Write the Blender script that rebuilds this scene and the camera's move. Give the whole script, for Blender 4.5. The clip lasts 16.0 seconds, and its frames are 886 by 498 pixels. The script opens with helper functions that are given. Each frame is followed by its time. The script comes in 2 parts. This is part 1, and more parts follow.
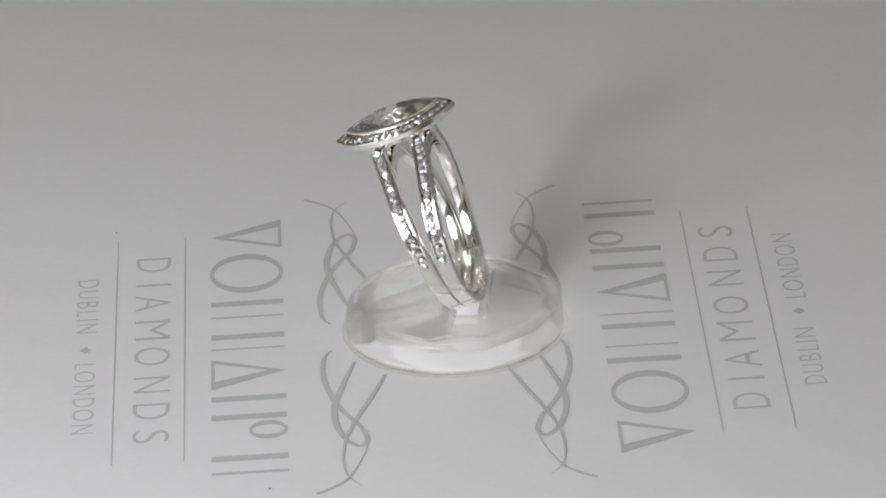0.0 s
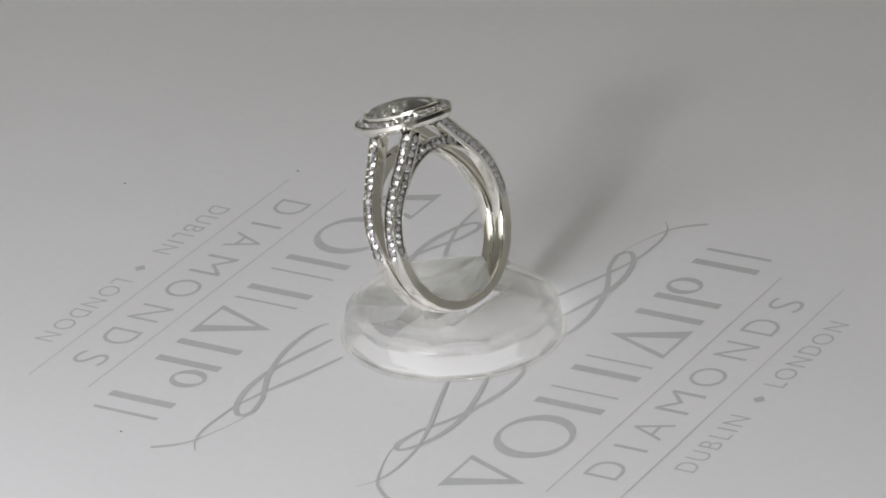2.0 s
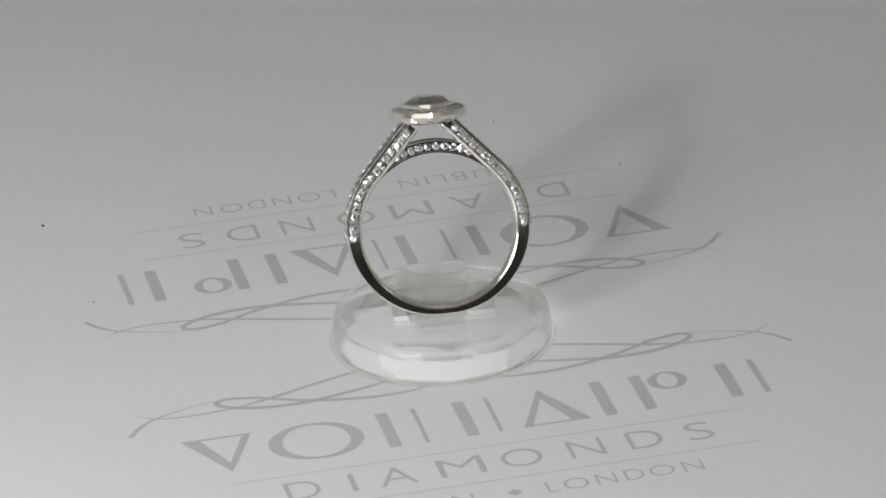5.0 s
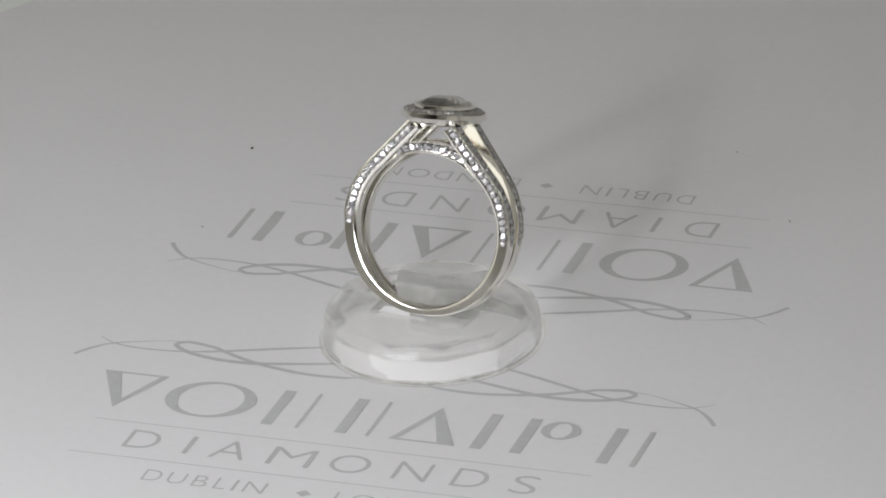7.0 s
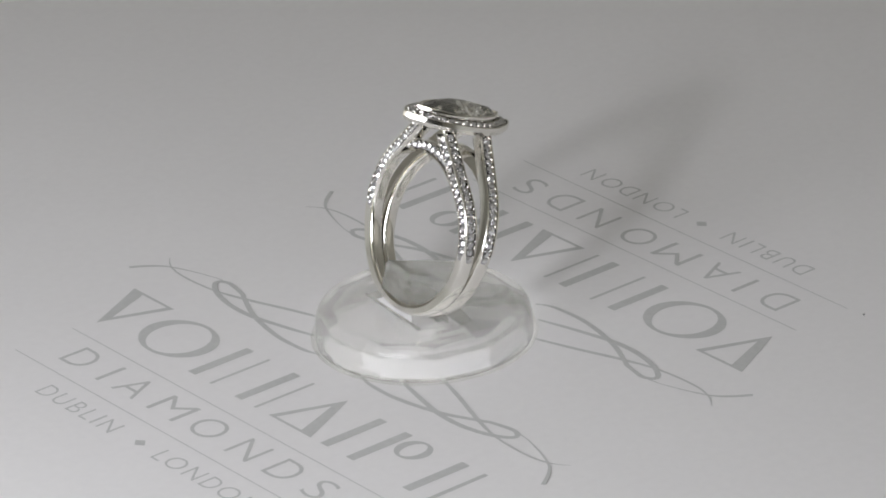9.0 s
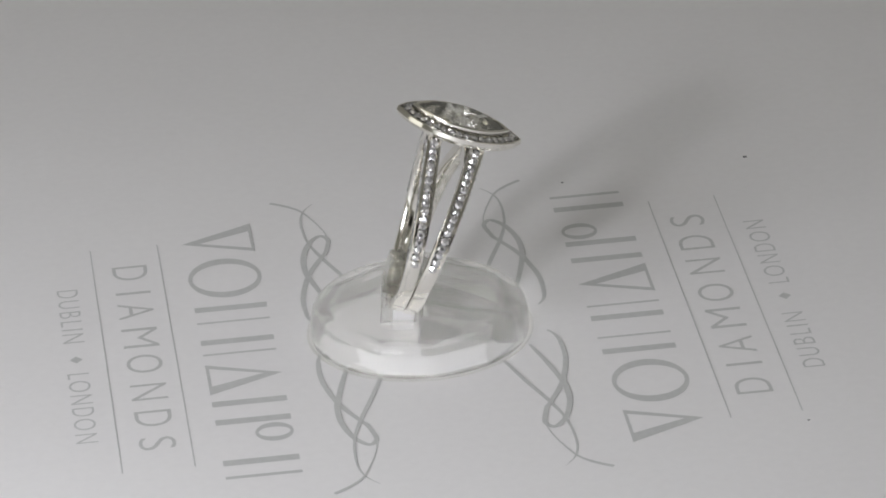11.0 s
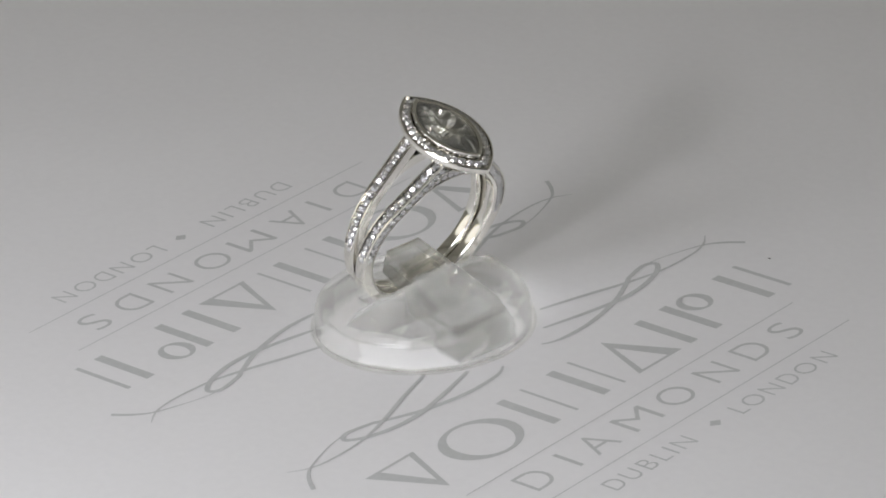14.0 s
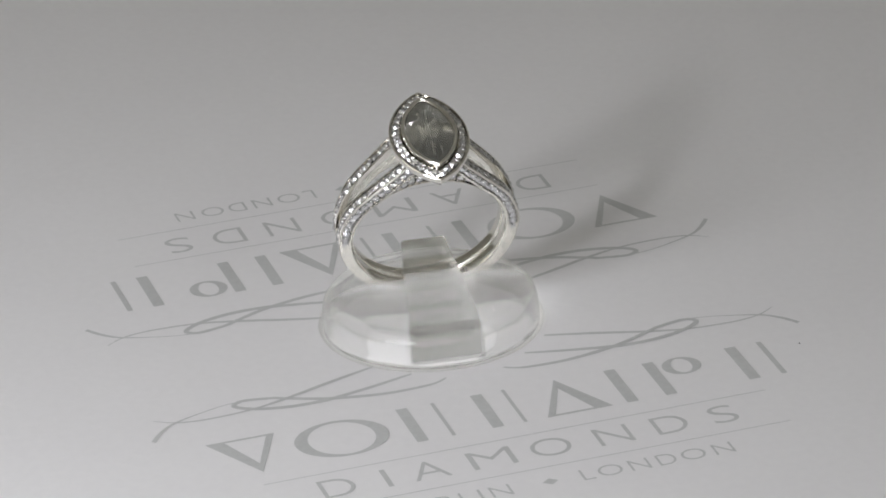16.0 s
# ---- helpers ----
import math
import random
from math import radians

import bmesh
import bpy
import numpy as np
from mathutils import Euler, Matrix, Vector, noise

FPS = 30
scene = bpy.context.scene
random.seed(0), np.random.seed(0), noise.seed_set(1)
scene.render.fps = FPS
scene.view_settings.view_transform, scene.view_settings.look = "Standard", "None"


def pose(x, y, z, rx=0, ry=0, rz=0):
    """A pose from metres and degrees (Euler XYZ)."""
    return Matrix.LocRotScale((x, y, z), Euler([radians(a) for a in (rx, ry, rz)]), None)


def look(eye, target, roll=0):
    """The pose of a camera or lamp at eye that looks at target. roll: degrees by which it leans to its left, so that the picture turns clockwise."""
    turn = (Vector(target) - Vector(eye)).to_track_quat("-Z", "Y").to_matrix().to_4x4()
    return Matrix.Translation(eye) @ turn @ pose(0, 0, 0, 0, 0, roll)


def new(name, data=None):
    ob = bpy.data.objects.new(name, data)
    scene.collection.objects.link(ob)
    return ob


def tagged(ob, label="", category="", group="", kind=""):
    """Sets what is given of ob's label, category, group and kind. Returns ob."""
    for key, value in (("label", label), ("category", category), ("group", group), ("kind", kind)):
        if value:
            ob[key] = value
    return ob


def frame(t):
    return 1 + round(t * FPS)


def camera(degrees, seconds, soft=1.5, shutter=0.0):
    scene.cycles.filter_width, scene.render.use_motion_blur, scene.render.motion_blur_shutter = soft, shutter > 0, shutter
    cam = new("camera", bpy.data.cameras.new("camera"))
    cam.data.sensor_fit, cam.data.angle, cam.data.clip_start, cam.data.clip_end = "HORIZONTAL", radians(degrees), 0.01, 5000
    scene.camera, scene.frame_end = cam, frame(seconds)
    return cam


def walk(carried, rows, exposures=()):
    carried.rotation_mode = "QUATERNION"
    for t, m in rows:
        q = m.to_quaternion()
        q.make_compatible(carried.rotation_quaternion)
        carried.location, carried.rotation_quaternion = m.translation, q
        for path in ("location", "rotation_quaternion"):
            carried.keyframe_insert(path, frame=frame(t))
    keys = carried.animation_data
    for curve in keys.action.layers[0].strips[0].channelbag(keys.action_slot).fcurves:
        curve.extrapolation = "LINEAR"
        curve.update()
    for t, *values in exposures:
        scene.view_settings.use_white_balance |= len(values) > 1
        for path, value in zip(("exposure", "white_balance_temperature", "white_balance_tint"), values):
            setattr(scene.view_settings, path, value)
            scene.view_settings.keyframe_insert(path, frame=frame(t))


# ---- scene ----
# ---- camera: it stands still beside the turning card ----
cam = camera(9.742, 16.0, soft=1.8)
VIEW = look((0.0, -0.502831, 0.246497), (0.00106, 0.0202, 0.0), -2.99)
walk(cam, [(0.0, VIEW), (16.0, VIEW)])

# turn of the card about the z axis, degrees, second by second
TURN = (0.34, -15.46, -31.31, -47.19, -63.12, -79.07, -95.06, -111.07, -127.08, -143.09, -159.09, -175.06, -191.0,
        -206.91, -222.77, -238.6, -254.38)

# ---- light: a lamp at the front, a weaker one opposite, and fill lights added at the sides and overhead ----
world = bpy.data.worlds.new("room_air")
world.use_nodes = True
world.node_tree.nodes["Background"].inputs[0].default_value = (0.5, 0.48, 0.45, 1)
world.node_tree.nodes["Background"].inputs[1].default_value = 0.05
scene.world = world
scene.view_settings.exposure = -0.07


def area_lamp(name, eye, target, size, watts, colour):
    data = bpy.data.lights.new(name, "AREA")
    data.shape, data.size, data.energy, data.color = "DISK", size, watts, colour
    ob = new(name, data)
    ob.matrix_world = look(eye, target)
    return ob


area_lamp("softbox_light", (-0.155, -0.215, 0.13), (-0.06, -0.06, 0), 0.17, 0.73, (0.925, 0.93, 0.985))
area_lamp("desk_lamp_light", (-0.235, -0.48, 0.225), (0, 0.01, 0), 0.05, 0.72, (0.95, 0.94, 0.975))
area_lamp("side_lamp_light", (0.36, -0.40, 0.40), (0, 0, 0), 0.10, 0.06, (0.94, 0.97, 1.0))
# unseen fill discs by the walls, added so the ring's sides reflect something bright
area_lamp("side_fill_light", (0.745, -0.36, 0.25), (0, -0.36, 0.25), 0.5, 0.12, (1.0, 0.97, 0.90))
area_lamp("side_fill_light", (-0.745, -0.28, 0.25), (0, -0.28, 0.25), 0.5, 0.6, (1.0, 0.97, 0.88))
# unseen fill from overhead, added for the warm general light
area_lamp("overhead_fill_light", (0.0, 0.0, 1.08), (0.0, 0.0, 0), 0.6, 0.37, (1.0, 0.94, 0.77))


# ---- materials ----
def material(name, colour, rough=0.5, metal=0.0, grain=None, bump=0.0, bump_scale=1000.0, ior=1.45, transmission=0.0, spread=0.06):
    m = bpy.data.materials.new(name)
    m.use_nodes = True
    nt = m.node_tree
    b = nt.nodes["Principled BSDF"]
    b.inputs["Base Color"].default_value = (*colour, 1)
    b.inputs["Roughness"].default_value = rough
    b.inputs["Metallic"].default_value = metal
    b.inputs["IOR"].default_value = ior
    b.inputs["Transmission Weight"].default_value = transmission
    co = nt.nodes.new("ShaderNodeTexCoord")
    if grain:
        fine, broad = nt.nodes.new("ShaderNodeTexNoise"), nt.nodes.new("ShaderNodeTexNoise")
        fine.inputs["Scale"].default_value, broad.inputs["Scale"].default_value = grain
        fine.inputs["Detail"].default_value, broad.inputs["Detail"].default_value = 4, 3
        add = nt.nodes.new("ShaderNodeMath")
        add.operation = "ADD"
        ramp = nt.nodes.new("ShaderNodeMapRange")
        ramp.inputs["From Min"].default_value, ramp.inputs["From Max"].default_value = 0.6, 1.4
        ramp.inputs["To Min"].default_value, ramp.inputs["To Max"].default_value = 1 - spread, 1 + spread
        mul = nt.nodes.new("ShaderNodeVectorMath")
        mul.operation = "SCALE"
        mul.inputs[0].default_value = colour
        for n in (fine, broad):
            nt.links.new(co.outputs["Object"], n.inputs["Vector"])
        nt.links.new(fine.outputs["Fac"], add.inputs[0])
        nt.links.new(broad.outputs["Fac"], add.inputs[1])
        nt.links.new(add.outputs[0], ramp.inputs["Value"])
        nt.links.new(ramp.outputs[0], mul.inputs["Scale"])
        nt.links.new(mul.outputs[0], b.inputs["Base Color"])
    if bump:
        n, k = nt.nodes.new("ShaderNodeTexNoise"), nt.nodes.new("ShaderNodeBump")
        n.inputs["Scale"].default_value = bump_scale
        n.inputs["Detail"].default_value = 3
        k.inputs["Strength"].default_value = bump
        k.inputs["Distance"].default_value = 0.00002
        nt.links.new(co.outputs["Object"], n.inputs["Vector"])
        nt.links.new(n.outputs["Fac"], k.inputs["Height"])
        nt.links.new(k.outputs["Normal"], b.inputs["Normal"])
    return m


PAPER = material("matt_white_card", (0.79, 0.785, 0.79), 0.62, grain=(900, 25), bump=0.06, bump_scale=2500, spread=0.025)
INK = material("grey_ink", (0.54, 0.55, 0.545), 0.5, grain=(1500, 60), spread=0.08)
TABLE = material("pale_tabletop", (0.88, 0.90, 0.87), 0.6, grain=(300, 8), spread=0.04)
GOLD = material("white_gold", (0.88, 0.86, 0.805), 0.11, 1.0, grain=(700, 90), bump=0.08, bump_scale=500, spread=0.03)
DIAMOND = material("diamond", (0.98, 0.98, 0.995), 0.0, ior=2.4, transmission=0.84)


def brilliant(m, share):
    """The mirror-like return of light from the facets, over the clear stone."""
    nt = m.node_tree
    gloss, mix = nt.nodes.new("ShaderNodeBsdfGlossy"), nt.nodes.new("ShaderNodeMixShader")
    gloss.inputs["Color"].default_value, gloss.inputs["Roughness"].default_value = (0.97, 0.97, 0.99, 1), 0.03
    mix.inputs[0].default_value = share
    nt.links.new(nt.nodes["Principled BSDF"].outputs[0], mix.inputs[1])
    nt.links.new(gloss.outputs[0], mix.inputs[2])
    nt.links.new(mix.outputs[0], nt.nodes["Material Output"].inputs["Surface"])
    return m


DIAMOND = brilliant(DIAMOND, 0.4)
DIAMOND_WARM = brilliant(material("faint_yellow_diamond", (0.99, 0.99, 0.93), 0.0, ior=2.42, transmission=0.975), 0.14)


def acrylic(name, clear_share, ior):
    """Clear plastic: part of the light is bent, part goes straight through; a faint white haze is mixed in."""
    # the grey tint offsets extra light under the parts without a cast shadow
    m = material(name, (0.83, 0.835, 0.82), 0.012, ior=ior, transmission=1.0, bump=0.05, bump_scale=180)
    nt = m.node_tree
    haze, hazed = nt.nodes.new("ShaderNodeBsdfDiffuse"), nt.nodes.new("ShaderNodeMixShader")
    haze.inputs["Color"].default_value = (0.9, 0.9, 0.88, 1)
    hazed.inputs[0].default_value = 0.03
    clear, mix = nt.nodes.new("ShaderNodeBsdfTransparent"), nt.nodes.new("ShaderNodeMixShader")
    clear.inputs["Color"].default_value = (0.985, 0.985, 0.975, 1)
    mix.inputs[0].default_value = clear_share
    nt.links.new(nt.nodes["Principled BSDF"].outputs[0], hazed.inputs[1])
    nt.links.new(haze.outputs[0], hazed.inputs[2])
    nt.links.new(hazed.outputs[0], mix.inputs[1])
    nt.links.new(clear.outputs[0], mix.inputs[2])
    nt.links.new(mix.outputs[0], nt.nodes["Material Output"].inputs["Surface"])
    return m


ACRYLIC = acrylic("clear_acrylic", 0.4, 1.49)
ACRYLIC_BLOCK = acrylic("clear_acrylic_block", 0.35, 1.49)
ACRYLIC_FOOT = acrylic("clear_acrylic_foot", 0.85, 1.45)
MARK = material("engraved_mark", (0.16, 0.15, 0.14), 0.5, grain=(2000, 200))
DUST = material("dark_dust", (0.08, 0.08, 0.08), 0.8, grain=(3000, 300))
WALL = material("off_white_bounce", (0.74, 0.73, 0.69), 0.8, grain=(60, 3))
REFLECTED_DARK = material("dark_reflection_panel", (0.05, 0.05, 0.05), 0.7, grain=(60, 3))
CEILING = material("white_ceiling", (0.8, 0.79, 0.76), 0.8, grain=(60, 3))


# ---- mesh helpers, in millimetres ----
def mesh_of(name, bm, mat, soft_below=0):
    """soft_below: edges that bend less than so many degrees are shaded smooth."""
    if soft_below:
        for f in bm.faces:
            f.smooth = True
        for e in bm.edges:
            e.smooth = len(e.link_faces) == 2 and e.calc_face_angle(0) < radians(soft_below)
    bmesh.ops.scale(bm, vec=(0.001,) * 3, verts=bm.verts)
    data = bpy.data.meshes.new(name)
    bm.to_mesh(data)
    bm.free()
    data.materials.append(mat)
    return data


def part(name, bm, mat, parent, label="", soft_below=0):
    ob = new(name, mesh_of(name, bm, mat, soft_below))
    ob.parent = parent
    return tagged(ob, label)


def box_mm(bm, x0, x1, y0, y1, z0, z1):
    v = [bm.verts.new((x, y, z)) for z in (z0, z1) for y in (y0, y1) for x in (x0, x1)]
    for f in ((0, 2, 3, 1), (4, 5, 7, 6), (0, 1, 5, 4), (2, 6, 7, 3), (0, 4, 6, 2), (1, 3, 7, 5)):
        bm.faces.new([v[i] for i in f])


def loft(bm, loops, closed=True, caps=True, smooth=False):
    """Skin a row of loops of equal length."""
    rows = [[bm.verts.new(q) for q in loop] for loop in loops]
    n = len(rows[0])
    for a, b in zip(rows, rows[1:]):
        for i in range(n if closed else n - 1):
            f = bm.faces.new((a[i], a[(i + 1) % n], b[(i + 1) % n], b[i]))
            f.smooth = smooth
    if caps:
        bm.faces.new(rows[0][::-1])
        bm.faces.new(rows[-1])
    bmesh.ops.recalc_face_normals(bm, faces=bm.faces)
    return rows


def smooth_line(points, steps=10):
    """A Catmull-Rom line through points of (y, x, width)."""
    q = [points[0], *points, points[-1]]
    out = []
    for a, b, c, d in zip(q, q[1:], q[2:], q[3:]):
        for k in range(steps):
            t = k / steps
            out.append(tuple(0.5 * (2 * b[i] + (c[i] - a[i]) * t + (2 * a[i] - 5 * b[i] + 4 * c[i] - d[i]) * t * t
                                    + (3 * b[i] - a[i] - 3 * c[i] + d[i]) * t ** 3) for i in range(len(b))))
    return out + [tuple(points[-1])]


# ---- the tabletop, and unseen walls and a ceiling added round it to bounce light ----
def structure(name, bm, mat, label, category):
    return tagged(new(name, mesh_of(name, bm, mat)), label, category, kind="structure")


bm = bmesh.new()
box_mm(bm, -750, 750, -950, 800, -31.2, -1.2)
structure("tabletop", bm, TABLE, "pale matt tabletop under the turning card", "table")
for name, dims, mat, label in (
        ("wall_north", (-850, 850, 800, 850, -31, 1100), WALL, "unseen off-white wall, added to close the set and bounce light"),
        ("wall_east", (750, 800, -950, 800, -31, 1100), WALL, "unseen off-white wall, added to close the set and bounce light"),
        ("wall_west", (-800, -750, -950, 800, -31, 1100), WALL, "unseen off-white wall, added to close the set and bounce light"),
        ("wall_south", (-850, 850, -1000, -950, -31, 1100), WALL, "unseen off-white wall, added to close the set and bounce light"),
        # unseen dark panel, added so the band's flat sides mirror black
        ("wall_south_panel", (-360, 700, -950, -940, 110, 390), REFLECTED_DARK, "unseen dark panel, added for the ring's black reflections"),
        ("ceiling", (-850, 850, -1000, 850, 1100, 1130), CEILING, "unseen white ceiling, added to close the set and bounce light")):
    bm = bmesh.new()
    box_mm(bm, *dims)
    structure(name, bm, mat, label, name.split("_")[0])


# ---- the printed card: round, with one straight cut edge ----
def card():
    bm = bmesh.new()
    outline = []
    cut = radians(-117.3)
    for k in range(180):
        a = radians(2 * k)
        r = min(122.0, 106.5 / max(0.05, math.cos(a - cut)))
        outline.append((r * math.cos(a), r * math.sin(a)))
    rings = [[(x * s, y * s, z) for x, y in outline] for s, z in ((1, -1.15), (1, -0.08), (0.9993, 0))]
    loft(bm, rings, caps=True)
    thing = new("printed_card")
    part("card_sheet", bm, PAPER, thing)
    return tagged(thing, "round white card printed with two grey emblems, turning on the tabletop", "card")


CARD = card()


def glyph_mesh(char, a0, a1, height, base):
    """One letter of the built-in font, fitted between a0 and a1 along the line; its foot at base."""
    data = bpy.data.curves.new("letter", "FONT")
    data.body, data.resolution_u, data.offset = char, 6, -0.011
    ob = new("letter", data)
    me = bpy.data.meshes.new_from_object(ob.evaluated_get(bpy.context.evaluated_depsgraph_get()))
    xs, ys = [v.co.x for v in me.vertices], [v.co.y for v in me.vertices]
    sx, sy = (a1 - a0) / (max(xs) - min(xs)), height / (max(ys) - min(ys))
    x0, y0 = min(xs), min(ys)
    bm = bmesh.new()
    bm.from_mesh(me)
    for v in bm.verts:
        v.co = (base - (v.co.y - y0) * sy, a0 + (v.co.x - x0) * sx, 0.04)
    bpy.data.objects.remove(ob)
    return bm


def flat(polys):
    """Shapes that share their corners, welded into one flat piece."""
    bm = bmesh.new()
    for poly in polys:
        bm.faces.new([bm.verts.new((x, y, 0.04)) for x, y in poly])
    bmesh.ops.remove_doubles(bm, verts=bm.verts, dist=0.001)
    bmesh.ops.recalc_face_normals(bm, faces=bm.faces)
    if sum(f.normal.z for f in bm.faces) < 0:
        bmesh.ops.reverse_faces(bm, faces=bm.faces)
    return bm


def on_line(polys, a0, base):
    """From letter space (along, up) to the card."""
    return flat([[(base - v, a0 + u) for u, v in poly] for poly in polys])


def ribbon(points, z):
    """A flat stroke of changing width."""
    line = smooth_line(points)
    bm = bmesh.new()
    left, right = [], []
    for i, (y, x, w) in enumerate(line):
        y0, x0, _ = line[max(0, i - 1)]
        y1, x1, _ = line[min(len(line) - 1, i + 1)]
        n = math.hypot(y1 - y0, x1 - x0) or 1
        dy, dx = -(x1 - x0) / n * w * 0.34, (y1 - y0) / n * w * 0.34
        left.append(bm.verts.new((x + dx, y + dy, z)))
        right.append(bm.verts.new((x - dx, y - dy, z)))
    for i in range(len(line) - 1):
        bm.faces.new((left[i], left[i + 1], right[i + 1], right[i]))
    bmesh.ops.recalc_face_normals(bm, faces=bm.faces)
    if sum(f.normal.z for f in bm.faces) < 0:
        bmesh.ops.reverse_faces(bm, faces=bm.faces)
    return bm


def emblem_shapes():
    """The large row, as plain shapes: wedges, a ring, capped bars."""
    h = 7.9

    def bar(u, w):
        return [[(u, 0), (u + w, 0), (u + w, h), (u, h)]]

    def ring(u0, u1, v0, v1, thick, thin):
        uc, vc, ru, rv = (u0 + u1) / 2, (v0 + v1) / 2, (u1 - u0) / 2, (v1 - v0) / 2
        out = []
        for k in range(48):
            a, b = math.tau * k / 48, math.tau * (k + 1) / 48
            out.append([(uc + ru * math.cos(a), vc + rv * math.sin(a)), (uc + ru * math.cos(b), vc + rv * math.sin(b)),
                        (uc + (ru - thick) * math.cos(b), vc + (rv - thin) * math.sin(b)), (uc + (ru - thick) * math.cos(a), vc + (rv - thin) * math.sin(a))])
        return out

    def wedge(u0, u1, flip):
        m = (u0 + u1) / 2
        outer, inner = ((u0, h), (u1, h), (m + 0.3, -0.1)), ((u0 + 2.0, h - 0.35), (u1 - 0.95, h - 0.35), (m + 0.5, 1.9))
        out = [[outer[k], outer[(k + 1) % 3], inner[(k + 1) % 3], inner[k]] for k in range(3)]
        return [[(u0 + u1 - u, h - v) for u, v in poly] for poly in out] if flip else out

    return [("emblem_wedge", wedge(-31.0, -23.6, False)), ("emblem_ring", ring(-22.4, -12.4, -0.1, h + 0.1, 1.45, 0.45)),
            ("emblem_bar", bar(-10.4, 1.25)), ("emblem_bar", bar(-6.6, 0.4)), ("emblem_bar", bar(-2.2, 1.25)), ("emblem_bar", bar(1.2, 0.4)),
            ("emblem_wedge", wedge(3.8, 11.0, True)), ("emblem_bar", bar(12.6, 1.25)), ("emblem_bar", bar(16.9, 1.25)),
            ("emblem_ring", ring(18.6, 22.8, 3.9, h, 1.0, 0.35)), ("emblem_bar", bar(26.2, 1.25)), ("emblem_bar", bar(29.8, 0.6))]


SWIRL = (
    ("flourish_stroke", ((35.8, 14.3, 0.75), (34.4, 12.4, 0.65), (32.5, 10.9, 0.4), (28.3, 9.4, 0.2), (25.4, 8.9, 0.25), (21.8, 9.3, 0.75),
                         (20.2, 10.0, 0.8), (16.0, 11.8, 0.9), (10.4, 13.0, 0.85), (6.0, 13.0, 0.7), (4.2, 12.6, 0.5), (3.2, 12.0, 0.35))),
    ("flourish_stroke", ((34.6, 9.6, 0.12), (32.5, 10.9, 0.3), (29.3, 11.4, 0.4), (24.5, 11.1, 0.45), (20.2, 10.0, 0.7), (15.0, 8.2, 0.75),
                         (10.6, 6.8, 0.6), (9.6, 6.5, 0.4))),
    ("flourish_stroke", ((21.8, 9.3, 0.75), (24.6, 8.8, 0.8), (25.8, 9.7, 0.85), (23.9, 11.1, 0.9), (20.4, 12.0, 0.95), (17.0, 12.1, 0.95), (14.9, 11.8, 0.9),
                         (10.8, 10.9, 0.8), (7.4, 10.0, 0.6), (6.3, 9.7, 0.4))))
WORD = (("D", -22.7, -19.1), ("I", -16.0, -15.45), ("A", -13.1, -9.2), ("M", -6.8, -2.1), ("O", -0.2, 4.1), ("N", 6.9, 10.6), ("D", 13.2, 16.8), ("S", 19.4, 22.2))
CITY_1 = (("D", -18.0, -16.0), ("U", -15.3, -13.4), ("B", -12.5, -10.9), ("L", -10.1, -8.8), ("I", -8.1, -7.8), ("N", -6.9, -4.7))
CITY_2 = (("L", 2.8, 4.1), ("O", 4.6, 7.2), ("N", 8.0, 10.1), ("D", 11.0, 13.0), ("O", 13.6, 16.2), ("N", 17.1, 19.2))


def print_emblem(turn):
    spin = pose(0.52, -0.45, 0, 0, 0, turn + 0.7)  # the print sits a little off the card's centre

    def lay(name, bm):
        bmesh.ops.transform(bm, matrix=spin, verts=bm.verts)
        return part(name, bm, INK, CARD)

    for name, polys in emblem_shapes():
        lay(name, on_line(polys, 0, 24.95))
    for base, height, letters in ((33.2, 3.85, WORD), (39.6, 2.3, CITY_1), (39.6, 2.3, CITY_2)):
        for char, a0, a1 in letters:
            lay("printed_letter", glyph_mesh(char, a0, a1, height, base))
    lay("printed_diamond", flat([[(38.45, -1.35), (39.15, -0.5), (38.45, 0.35), (37.75, -0.5)]]))
    for b in (27.8, 35.3):
        lay("printed_rule", flat([[(b - 0.065, -27.7), (b + 0.065, -27.7), (b + 0.065, 26.8), (b - 0.065, 26.8)]]))
    for k, (name, points) in enumerate(SWIRL):
        lay(name, ribbon(points, 0.05 + 0.004 * k))
        lay(name, ribbon([(-y, x, w) for y, x, w in points], 0.052 + 0.004 * k))


print_emblem(0)
print_emblem(180)


# ---- the acrylic stand ----
STAND_AT = (1.9, 0.13)
RING_TURN, LEAN, ROLL = -6.3, -20.0, 0.5
RING_AT = (0.9, 0.4, 12.41)


def evaluated_boolean(base, cutter, operation):
    a, b = new("solid", base), new("solid", cutter)
    mod = a.modifiers.new("cut", "BOOLEAN")
    mod.operation, mod.object, mod.solver = operation, b, "EXACT"
    me = bpy.data.meshes.new_from_object(a.evaluated_get(bpy.context.evaluated_depsgraph_get()))
    bpy.data.objects.remove(a)
    bpy.data.objects.remove(b)
    return me


def raw_mesh(bm):
    me = bpy.data.meshes.new("solid")
    bm.to_mesh(me)
    bm.free()
    return me


def turned(profile, n=96):
    bm = bmesh.new()
    rows = [[bm.verts.new((r * math.cos(math.tau * k / n), r * math.sin(math.tau * k / n), z)) for k in range(n)] for r, z in profile]
    bm.faces.new(rows[0][::-1])
    for a, b in zip(rows, rows[1:]):
        for k in range(n):
            bm.faces.new((a[k], a[(k + 1) % n], b[(k + 1) % n], b[k]))
    bm.faces.new(rows[-1])
    return bm


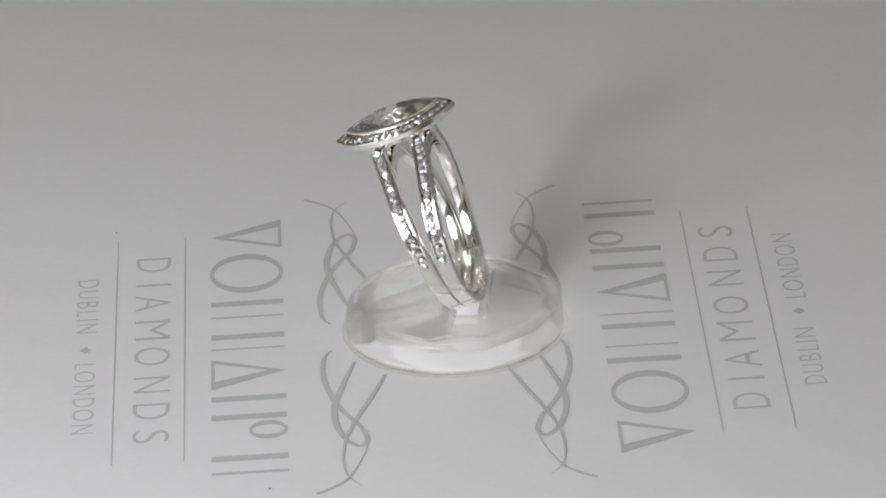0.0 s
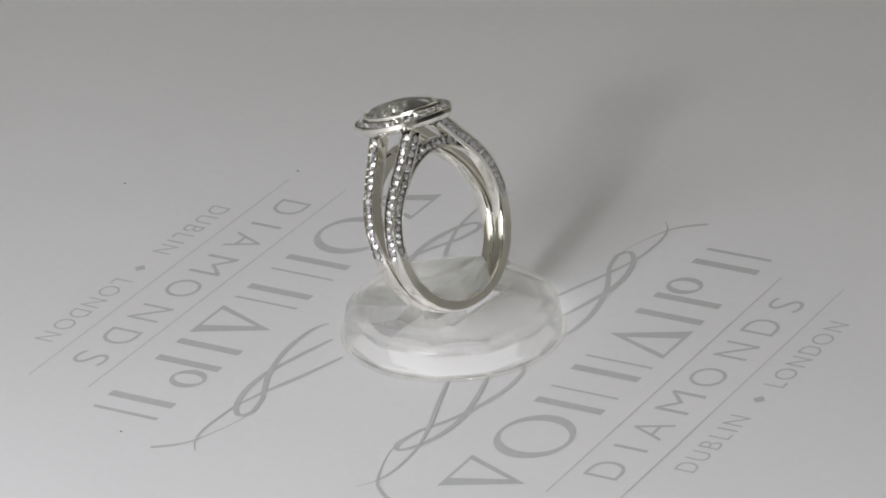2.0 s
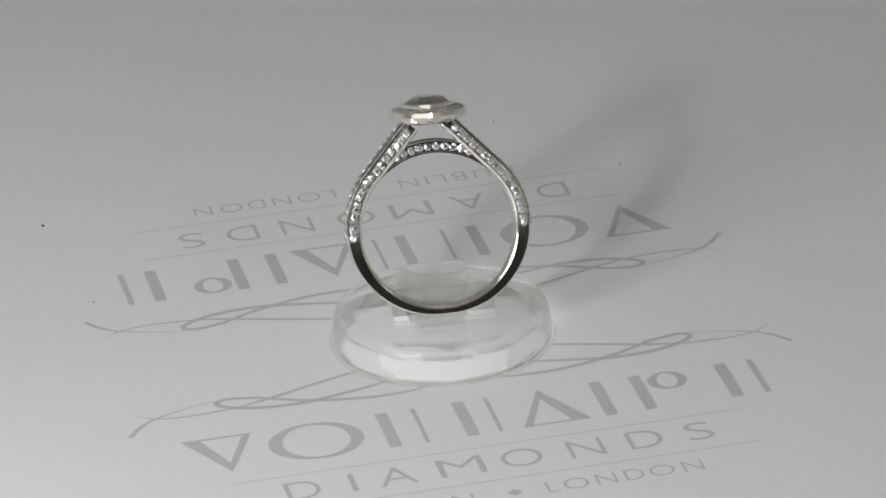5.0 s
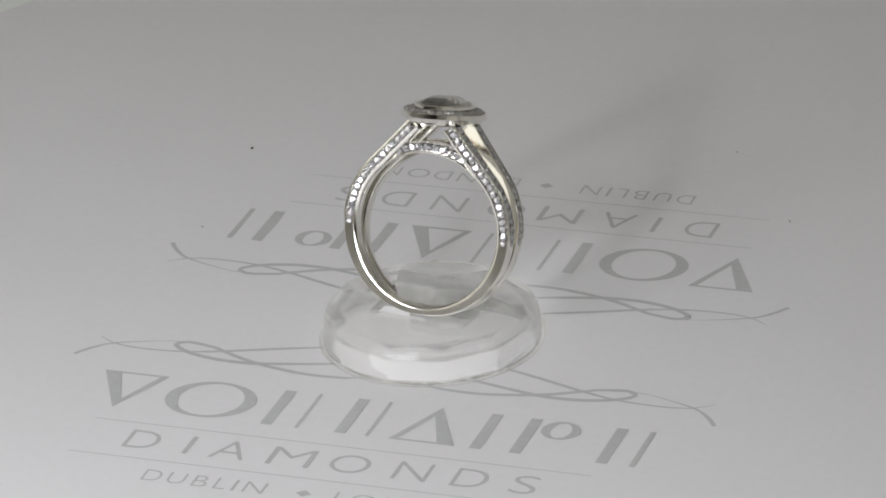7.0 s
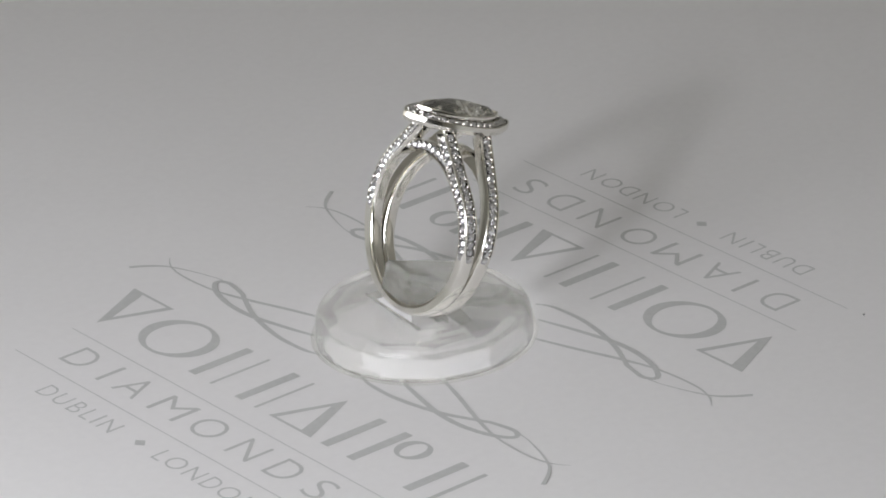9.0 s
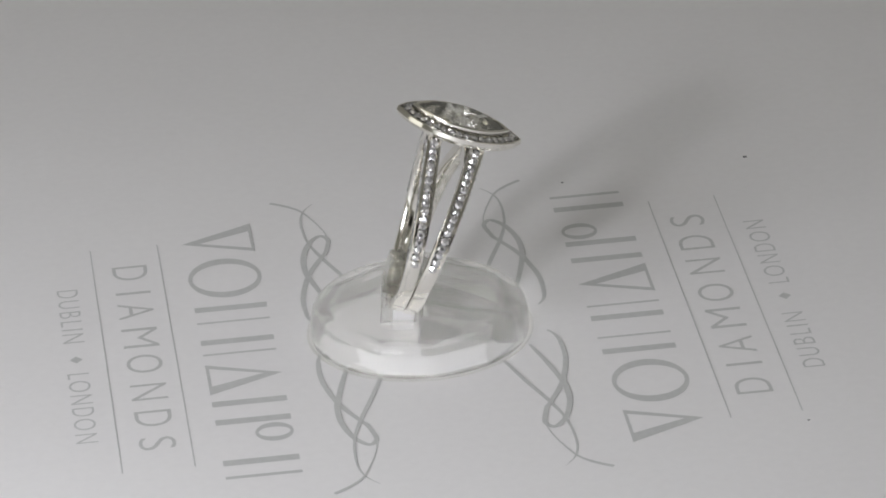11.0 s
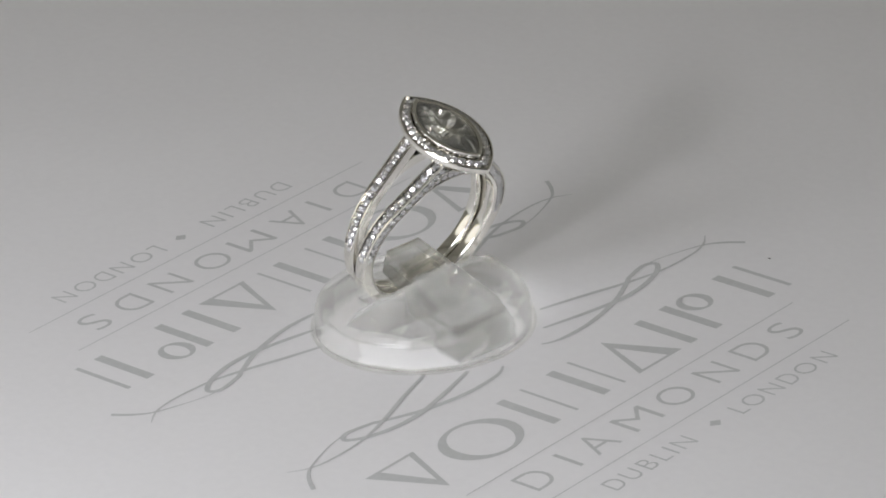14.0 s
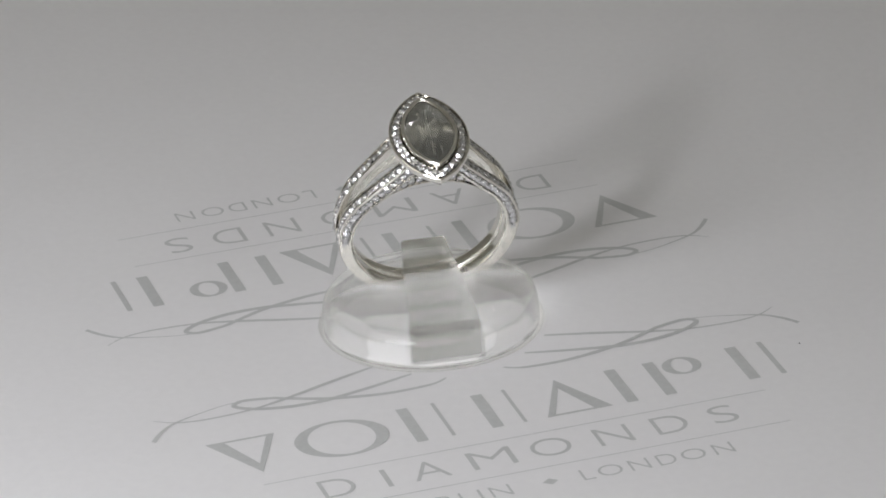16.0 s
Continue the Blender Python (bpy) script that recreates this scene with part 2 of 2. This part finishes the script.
def ring_stand():
    thing = new("ring_stand")
    # a thin flange runs round the foot of the drum
    bm = bmesh.new()
    ring_of = [[(r * math.cos(math.tau * k / 96), r * math.sin(math.tau * k / 96), z) for k in range(96)]
               for r, z in ((11.82, 0.04), (12.15, 0.1), (12.25, 0.3), (12.18, 0.55), (12.0, 0.65), (11.82, 0.66), (11.82, 0.04))]
    loft(bm, ring_of, caps=False)
    part("foot_flange", bm, ACRYLIC_FOOT, thing, soft_below=40)
    base = raw_mesh(turned(((11.5, 0.03), (11.75, 0.2), (11.78, 1.0), (11.7, 2.2), (11.5, 3.1), (11.1, 3.65), (10.6, 3.95), (9.0, 4.15), (6.0, 4.2))))
    # the frame of the leaning ring, in which slot and shoulders are cut
    centre = Vector((RING_AT[0] - STAND_AT[0], RING_AT[1] - STAND_AT[1], RING_AT[2]))
    centre.rotate(Euler((0, 0, -radians(RING_TURN))))
    tilt = Matrix.Translation(centre) @ pose(0, 0, 0, 0, LEAN, 0)
    # shoulders beside the block: highest along the ring, falling away to the rim
    bm = turned(((11.0, 3.3), (10.7, 4.1), (10.1, 4.9), (9.3, 5.45), (8.2, 5.85), (6.6, 6.1), (4.4, 6.2), (2.4, 6.25), (0.3, 6.25)))
    for v in bm.verts:
        if v.co.z > 3.35:
            v.co.z = 3.35 + (v.co.z - 3.35) * (0.15 + 0.85 * min(1, max(0, 1 + (v.co.x - 0.5) / 7.5)))
    bmesh.ops.triangulate(bm, faces=bm.faces[:])
    dome = raw_mesh(bm)
    bm = bmesh.new()
    box_mm(bm, -1.9, 40, -40, 40, -40, 40)
    bmesh.ops.transform(bm, matrix=tilt, verts=bm.verts)
    dome = evaluated_boolean(dome, raw_mesh(bm), "DIFFERENCE")
    shell = evaluated_boolean(base, dome, "UNION")
    # hollow underneath, with a slot in which the shank stands
    shell = evaluated_boolean(shell, raw_mesh(turned(((10.9, -1.0), (10.9, 0.8), (10.5, 2.2), (9.7, 2.8), (6.5, 3.1)), 11)), "DIFFERENCE")
    bm = bmesh.new()
    box_mm(bm, -1.75, 1.75, -5.5, 5.5, -10.05, -7.0)
    bmesh.ops.transform(bm, matrix=tilt, verts=bm.verts)
    shell = evaluated_boolean(shell, raw_mesh(bm), "DIFFERENCE")
    bm = bmesh.new()
    bm.from_mesh(shell)
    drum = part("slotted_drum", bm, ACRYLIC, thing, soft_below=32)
    # the wedge block behind the ring, whose tongue reaches through it; it flares away from the ring
    # the steps on its outer end are added to catch bars of lamp light
    side = ((3.83, 8.9), (4.9, 5.95), (1.0, 4.53), (1.0, 0.3), (-9.0, 0.3), (-8.45, 1.5), (-8.85, 1.75), (-8.0, 2.9), (-8.4, 3.15), (-7.3, 4.9))
    bm = bmesh.new()
    loft(bm, [[(centre.x + x, s * (2.4 + (3.8 - x) * 0.12), z) for x, z in side] for s in (-1, 1)])
    bmesh.ops.bevel(bm, geom=bm.edges[:], offset=0.16, segments=2, affect="EDGES", clamp_overlap=True)
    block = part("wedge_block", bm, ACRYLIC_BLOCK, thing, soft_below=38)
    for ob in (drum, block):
        ob.visible_shadow = False  # cast shadow switched off, so lamps light the card under the clear plastic
    return tagged(thing, "clear round acrylic stand with a slanted wedge block, on the card", "ring stand")


STAND = ring_stand()

# ---- the ring: x along the finger, y across, z towards the head ----
RING = tagged(new("diamond_ring"), "white gold split-shank ring with marquise diamond, leaning in acrylic stand", "ring")
R_IN, R_OUT, TOP = 8.2, 9.82, 11.9


def shank_path(steps=64):
    """Rows of (y, z, outward y, outward z, x offset, thickness): down one shoulder, round, and up the other."""
    half = []
    for k in range(steps + 1):
        a = radians(-90 + 135 * k / steps)
        x = 0.80 + 1.0 * max(0, (math.degrees(a) + 30) / 75) ** 1.5
        r = R_OUT - 0.62 * max(0.0, -math.degrees(a) / 90) ** 1.3
        half.append((r * math.cos(a), r * math.sin(a), math.cos(a), math.sin(a), x, r - R_IN))
    y0, z0 = half[-1][0], half[-1][1]
    for k in range(1, 13):
        d = 6.5 * k / 12
        bend = radians(45 - 4.0 * min(1, k / 4))
        half.append((y0 - 0.672 * d, z0 + 0.74 * d, math.cos(bend), math.sin(bend), 1.8 + 0.58 * k / 12, R_OUT - R_IN))
    return [(-y, z, -oy, oz, x, thick) for y, z, oy, oz, x, thick in reversed(half[1:])] + half


PATH = shank_path()


def section(row, side, width=1.5):
    """Across the band: a rectangle with soft corners and, where stones sit, a channel on top and on its outer side."""
    y, z, oy, oz, x, depth = row
    w, c, d = width / 2, 0.52 if z > 0.15 else 0.0, 0.0 if z > 0.15 else 0.13
    out = []
    for u, v in ((-w + 0.05, -d), (-w + 0.18, -d * 0.5), (-w + 0.22, -c - d * 0.4), (w - 0.22, -c - d * 0.4), (w - 0.18, -d * 0.5), (w - 0.05, -d), (w, -0.05 - d), (w, -0.19 - d), (w - c, -0.21 - d),
                 (w - c, -depth + 0.42), (w, -depth + 0.40),
                 (w, -depth + 0.35), (w - 0.05, -depth + 0.17), (w - 0.17, -depth + 0.05), (w - 0.35, -depth),
                 (-w + 0.35, -depth), (-w + 0.17, -depth + 0.05), (-w + 0.05, -depth + 0.17), (-w, -depth + 0.35), (-w, -0.05 - d)):
        out.append((side * (x + u), y + oy * v, z + oz * v))
    return out


def gem_mesh(radius, n=8):
    bm = bmesh.new()
    rows = []
    for r, z, turn in ((0.46, 0.42, 0.5), (1.0, 0.04, 0), (1.0, -0.03, 0)):
        rows.append([bm.verts.new((r * radius * math.cos(math.tau * (k + turn) / n), r * radius * math.sin(math.tau * (k + turn) / n), z * radius)) for k in range(n)])
    bm.faces.new(rows[0])
    for k in range(n):
        j = (k + 1) % n
        bm.faces.new((rows[0][k], rows[1][j], rows[0][j]))
        bm.faces.new((rows[0][k], rows[1][k], rows[1][j]))
        bm.faces.new((rows[1][k], rows[2][k], rows[2][j], rows[1][j]))
    tip = bm.verts.new((0, 0, -0.88 * radius))
    for k in range(n):
        bm.faces.new((rows[2][k], tip, rows[2][(k + 1) % n]))
    bmesh.ops.recalc_face_normals(bm, faces=bm.faces)
    return mesh_of("pave_diamond", bm, DIAMOND)


GEM = gem_mesh(0.46)
GEM_SMALL = gem_mesh(0.45)


def frame_of(place, normal, along):
    """A pose in millimetres with z along the normal."""
    z = Vector(normal).normalized()
    x = (Vector(along) - z * Vector(along).dot(z)).normalized()
    m = Matrix((x, z.cross(x), z)).transposed().to_4x4()
    m.translation = Vector(place) * 0.001
    return m


def set_gem(data, place, normal, along, parent):
    ob = new("pave_diamond", data)
    ob.parent = parent
    ob.matrix_basis = frame_of(place, normal, along) @ pose(0, 0, 0, random.uniform(-13, 13), random.uniform(-13, 13), random.uniform(0, 45))
    return ob


def beads(bm, places, radius=0.1):
    for q in places:
        bmesh.ops.create_icosphere(bm, subdivisions=1, radius=radius, matrix=Matrix.Translation(q))


def at_length(rows, start, step, count):
    """Points on the path, evenly spaced from its end rows inwards."""
    out, walked, want = [], 0.0, start
    for a, b in zip(rows, rows[1:]):
        d = math.hypot(b[0] - a[0], b[1] - a[1])
        while want <= walked + d and len(out) < count:
            t = (want - walked) / d
            out.append(tuple(p + (q - p) * t for p, q in zip(a, b)))
            want += step
        walked += d
    return out


for side in (-1, 1):
    bm = bmesh.new()
    loft(bm, [section(row, side) for row in PATH])
    band = part("shank_band", bm, GOLD, RING, "polished white gold band, one half of the split shank", 36)
    for rows in (PATH, PATH[::-1]):
        grains, side_grains = [], []
        for y, z, oy, oz, x, thick in at_length(rows, 0.9, 0.845, 17):
            along = (0, -oz, oy)
            set_gem(GEM, (side * x, y - oy * 0.08, z - oz * 0.08), (0, oy, oz), along, band)
            set_gem(GEM, (side * (x + 0.67), y - oy * 0.72, z - oz * 0.72), (side, 0, 0), along, band)
            for s in (-0.5, 0.5):
                grains.append((side * x + s * 0.92, y - 0.1 * oy + 0.42 * along[1], z - 0.1 * oz + 0.42 * along[2]))
                side_grains.append((side * (x + 0.65), y - oy * (0.74 + s * 0.9) + 0.42 * along[1], z - oz * (0.74 + s * 0.9) + 0.42 * along[2]))
        bm = bmesh.new()
        beads(bm, grains + side_grains)
        tagged(part("bead_setting", bm, GOLD, band, "tiny raised metal grains between the stones"), kind="stuff")

# inner bridge under the head, one arch on each side
for side in (-1, 1):
    bm = bmesh.new()
    loops = []
    for k in range(25):
        a = radians(48 + 84 * k / 24)
        loops.append([(side * (1.95 + u), r * math.cos(a), r * math.sin(a)) for u, r in (
            (-0.45, R_IN + 0.02), (0.45, R_IN + 0.02), (0.45, R_IN + 0.16), (-0.08, R_IN + 0.18), (-0.08, R_IN + 1.18), (0.45, R_IN + 1.2), (0.45, R_IN + 1.3), (-0.45, R_IN + 1.3))])
    loft(bm, loops)
    bridge = part("gallery_bridge", bm, GOLD, RING, "arched white gold bridge under the head", 30)
    for k in range(10):
        a = radians(64 + 52 * k / 9)
        set_gem(GEM, (side * 2.33, (R_IN + 0.7) * math.cos(a), (R_IN + 0.7) * math.sin(a)), (side, 0, 0), (0, 1, 0), bridge)


def marquise(length, width, z, n=28):
    """A pointed oval loop; length and width are halves."""
    r = (length ** 2 + width ** 2) / (2 * width)
    half = []
    for k in range(n):
        x = -length * math.cos(math.pi * k / n)
        half.append((x, math.sqrt(r * r - x * x) - (r - width)))
    return [(x, -y, z) for x, y in half] + [(-x, y, z) for x, y in half]


bm = bmesh.new()
loft(bm, [marquise(l, w, z) for l, w, z in ((5.6, 3.2, TOP - 0.35), (6.5, 3.95, TOP - 0.1), (6.85, 4.25, TOP + 0.35), (6.8, 4.22, TOP + 0.8), (6.74, 4.16, TOP + 0.88),
                                            (6.6, 4.03, TOP + 0.88), (6.54, 3.97, TOP + 0.5), (5.4, 3.03, TOP + 0.5), (5.36, 3.0, TOP + 0.85), (5.0, 2.7, TOP + 0.6), (4.4, 2.2, TOP - 0.35)) ], caps=False)
halo = part("halo_tray", bm, GOLD, RING, "pointed oval white gold halo tray", 28)
loop = marquise(5.93, 3.49, TOP + 0.86, 60)
rows = [(q[0], q[1]) for q in loop] + [loop[0][:2]]
total = sum(math.dist(a, b) for a, b in zip(rows, rows[1:]))
grains = []
for k, q in enumerate(at_length([(a[0], a[1]) for a in rows], 0.3, total / 34, 34)):
    set_gem(GEM_SMALL, (q[0], q[1], TOP + 0.95), (q[0] * 0.05, q[1] * 0.08, 1), (1, 0, 0), halo)
for k, q in enumerate(at_length([(a[0], a[1]) for a in rows], 0.3 + total / 68, total / 34, 34)):
    grains += [(q[0] * 1.06, q[1] * 1.08, TOP + 0.94), (q[0] * 0.94, q[1] * 0.91, TOP + 0.98)]
bm = bmesh.new()
beads(bm, grains, 0.11)
tagged(part("bead_setting", bm, GOLD, halo, "tiny raised metal grains between the stones"), kind="stuff")

bm = bmesh.new()
loft(bm, [marquise(l, w, z) for l, w, z in ((4.2, 2.1, TOP - 0.6), (5.15, 2.82, TOP + 0.55), (5.3, 2.95, TOP + 1.4), (5.26, 2.91, TOP + 1.58), (5.15, 2.81, TOP + 1.66), (4.92, 2.6, TOP + 1.66),
                                            (4.78, 2.48, TOP + 1.56), (4.7, 2.42, TOP + 1.2), (3.9, 1.85, TOP - 0.6))], caps=False)
part("bezel", bm, GOLD, RING, "polished white gold bezel round the centre stone", 28)


def centre_stone():
    """Marquise cut: a table, a ring of crown facets, a girdle and a keel of pavilion facets."""
    bm = bmesh.new()

    def ordered(l, w, z, n, shift):
        r = (l ** 2 + w ** 2) / (2 * w)
        pts = []
        for k in range(2 * n):
            t = (k + shift) / n
            x = l * math.cos(math.pi * t)
            y = math.sqrt(max(0.0, r * r - x * x)) - (r - w)
            pts.append(bm.verts.new((x, y if t % 2 <= 1 else -y, z)))
        return pts

    n = 9
    table = ordered(2.6, 1.3, TOP + 2.3, n, 0.5)
    star = ordered(3.85, 1.95, TOP + 1.99, n, 0.0)
    girdle = ordered(4.82, 2.52, TOP + 1.5, n, 0.5)
    girdle_low = ordered(4.82, 2.52, TOP + 1.42, n, 0.5)
    low = ordered(3.7, 1.75, TOP + 0.62, n, 0.0)
    deep = ordered(2.3, 0.8, TOP - 0.2, n, 0.5)
    keel = ordered(1.2, 0.06, TOP - 0.75, n, 0.0)
    for v in low + deep + star:  # corners jittered so no two facets lie alike and the stone glints unevenly
        v.co += Vector([random.uniform(-0.09, 0.09) for _ in range(3)])
    m = 2 * n
    bm.faces.new(table)
    for k in range(m):
        j = (k + 1) % m
        bm.faces.new((table[k], star[j], table[j]))
        bm.faces.new((table[k], star[k], girdle[k]))
        bm.faces.new((table[k], girdle[k], star[j]))
        bm.faces.new((girdle[k], girdle[j], star[j]))
        bm.faces.new((girdle[k], girdle_low[k], girdle_low[j], girdle[j]))
        bm.faces.new((girdle_low[k], low[j], girdle_low[j]))
        bm.faces.new((girdle_low[k], low[k], deep[k]))
        bm.faces.new((girdle_low[k], deep[k], low[j]))
        bm.faces.new((deep[k], deep[j], low[j]))
        bm.faces.new((deep[k], keel[j], deep[j]))
        bm.faces.new((deep[k], keel[k], keel[j]))
    bm.faces.new(keel)
    bmesh.ops.recalc_face_normals(bm, faces=bm.faces)
    return bm


part("centre_diamond", centre_stone(), DIAMOND_WARM, RING, "large faceted marquise diamond, faintly yellow")

# unreadable stamp inside the shank
bm = bmesh.new()
for k in range(5):
    a = radians(-122 + 3.4 * k)
    y, z = (R_IN - 0.02) * math.cos(a), (R_IN - 0.02) * math.sin(a)
    t = (-math.sin(a), math.cos(a))
    q = [(x, y + t[0] * d, z + t[1] * d) for x, d in ((-1.3, -0.22), (-0.5, -0.22), (-0.5, 0.1 + 0.03 * (k % 3)), (-1.3, 0.1 + 0.03 * (k % 3)))]
    bm.faces.new([bm.verts.new(p) for p in q])
part("hallmark_stamp", bm, MARK, RING, "small dark engraved stamp")

# dust on the card
bm = bmesh.new()
for x, y, r in ((-39.6, -37.2, 0.2), (-35.4, 29.1, 0.11), (-18.1, -34.7, 0.11), (-52, 18, 0.1)):
    bmesh.ops.create_icosphere(bm, subdivisions=1, radius=r, matrix=Matrix.Translation((x, y, r * 0.5)) @ Matrix.Diagonal((1.6, 0.8, 0.5, 1)))
DUST_OB = tagged(new("dust_specks", mesh_of("dust_specks", bm, DUST)), "few dark dust specks lying on the white card", "dust", kind="stuff")


# ---- movement: card, stand, ring and dust turn together ----
def motions():
    at_stand = pose(STAND_AT[0] * 0.001, STAND_AT[1] * 0.001, 0, 0, 0, RING_TURN)
    at_ring = pose(*(c * 0.001 for c in RING_AT), 0, 0, RING_TURN) @ pose(0, 0, 0, 0, LEAN, 0) @ pose(0, 0, 0, ROLL, 0, 0)
    for thing, local in ((CARD, Matrix.Identity(4)), (DUST_OB, Matrix.Identity(4)), (STAND, at_stand), (RING, at_ring)):
        rows = []
        for k in range(33):
            a, b = TURN[k // 2], TURN[min(16, k // 2 + k % 2)]
            rows.append((k / 2, pose(0, 0, 0, 0, 0, (a + b) / 2) @ local))
        walk(thing, rows)


motions()
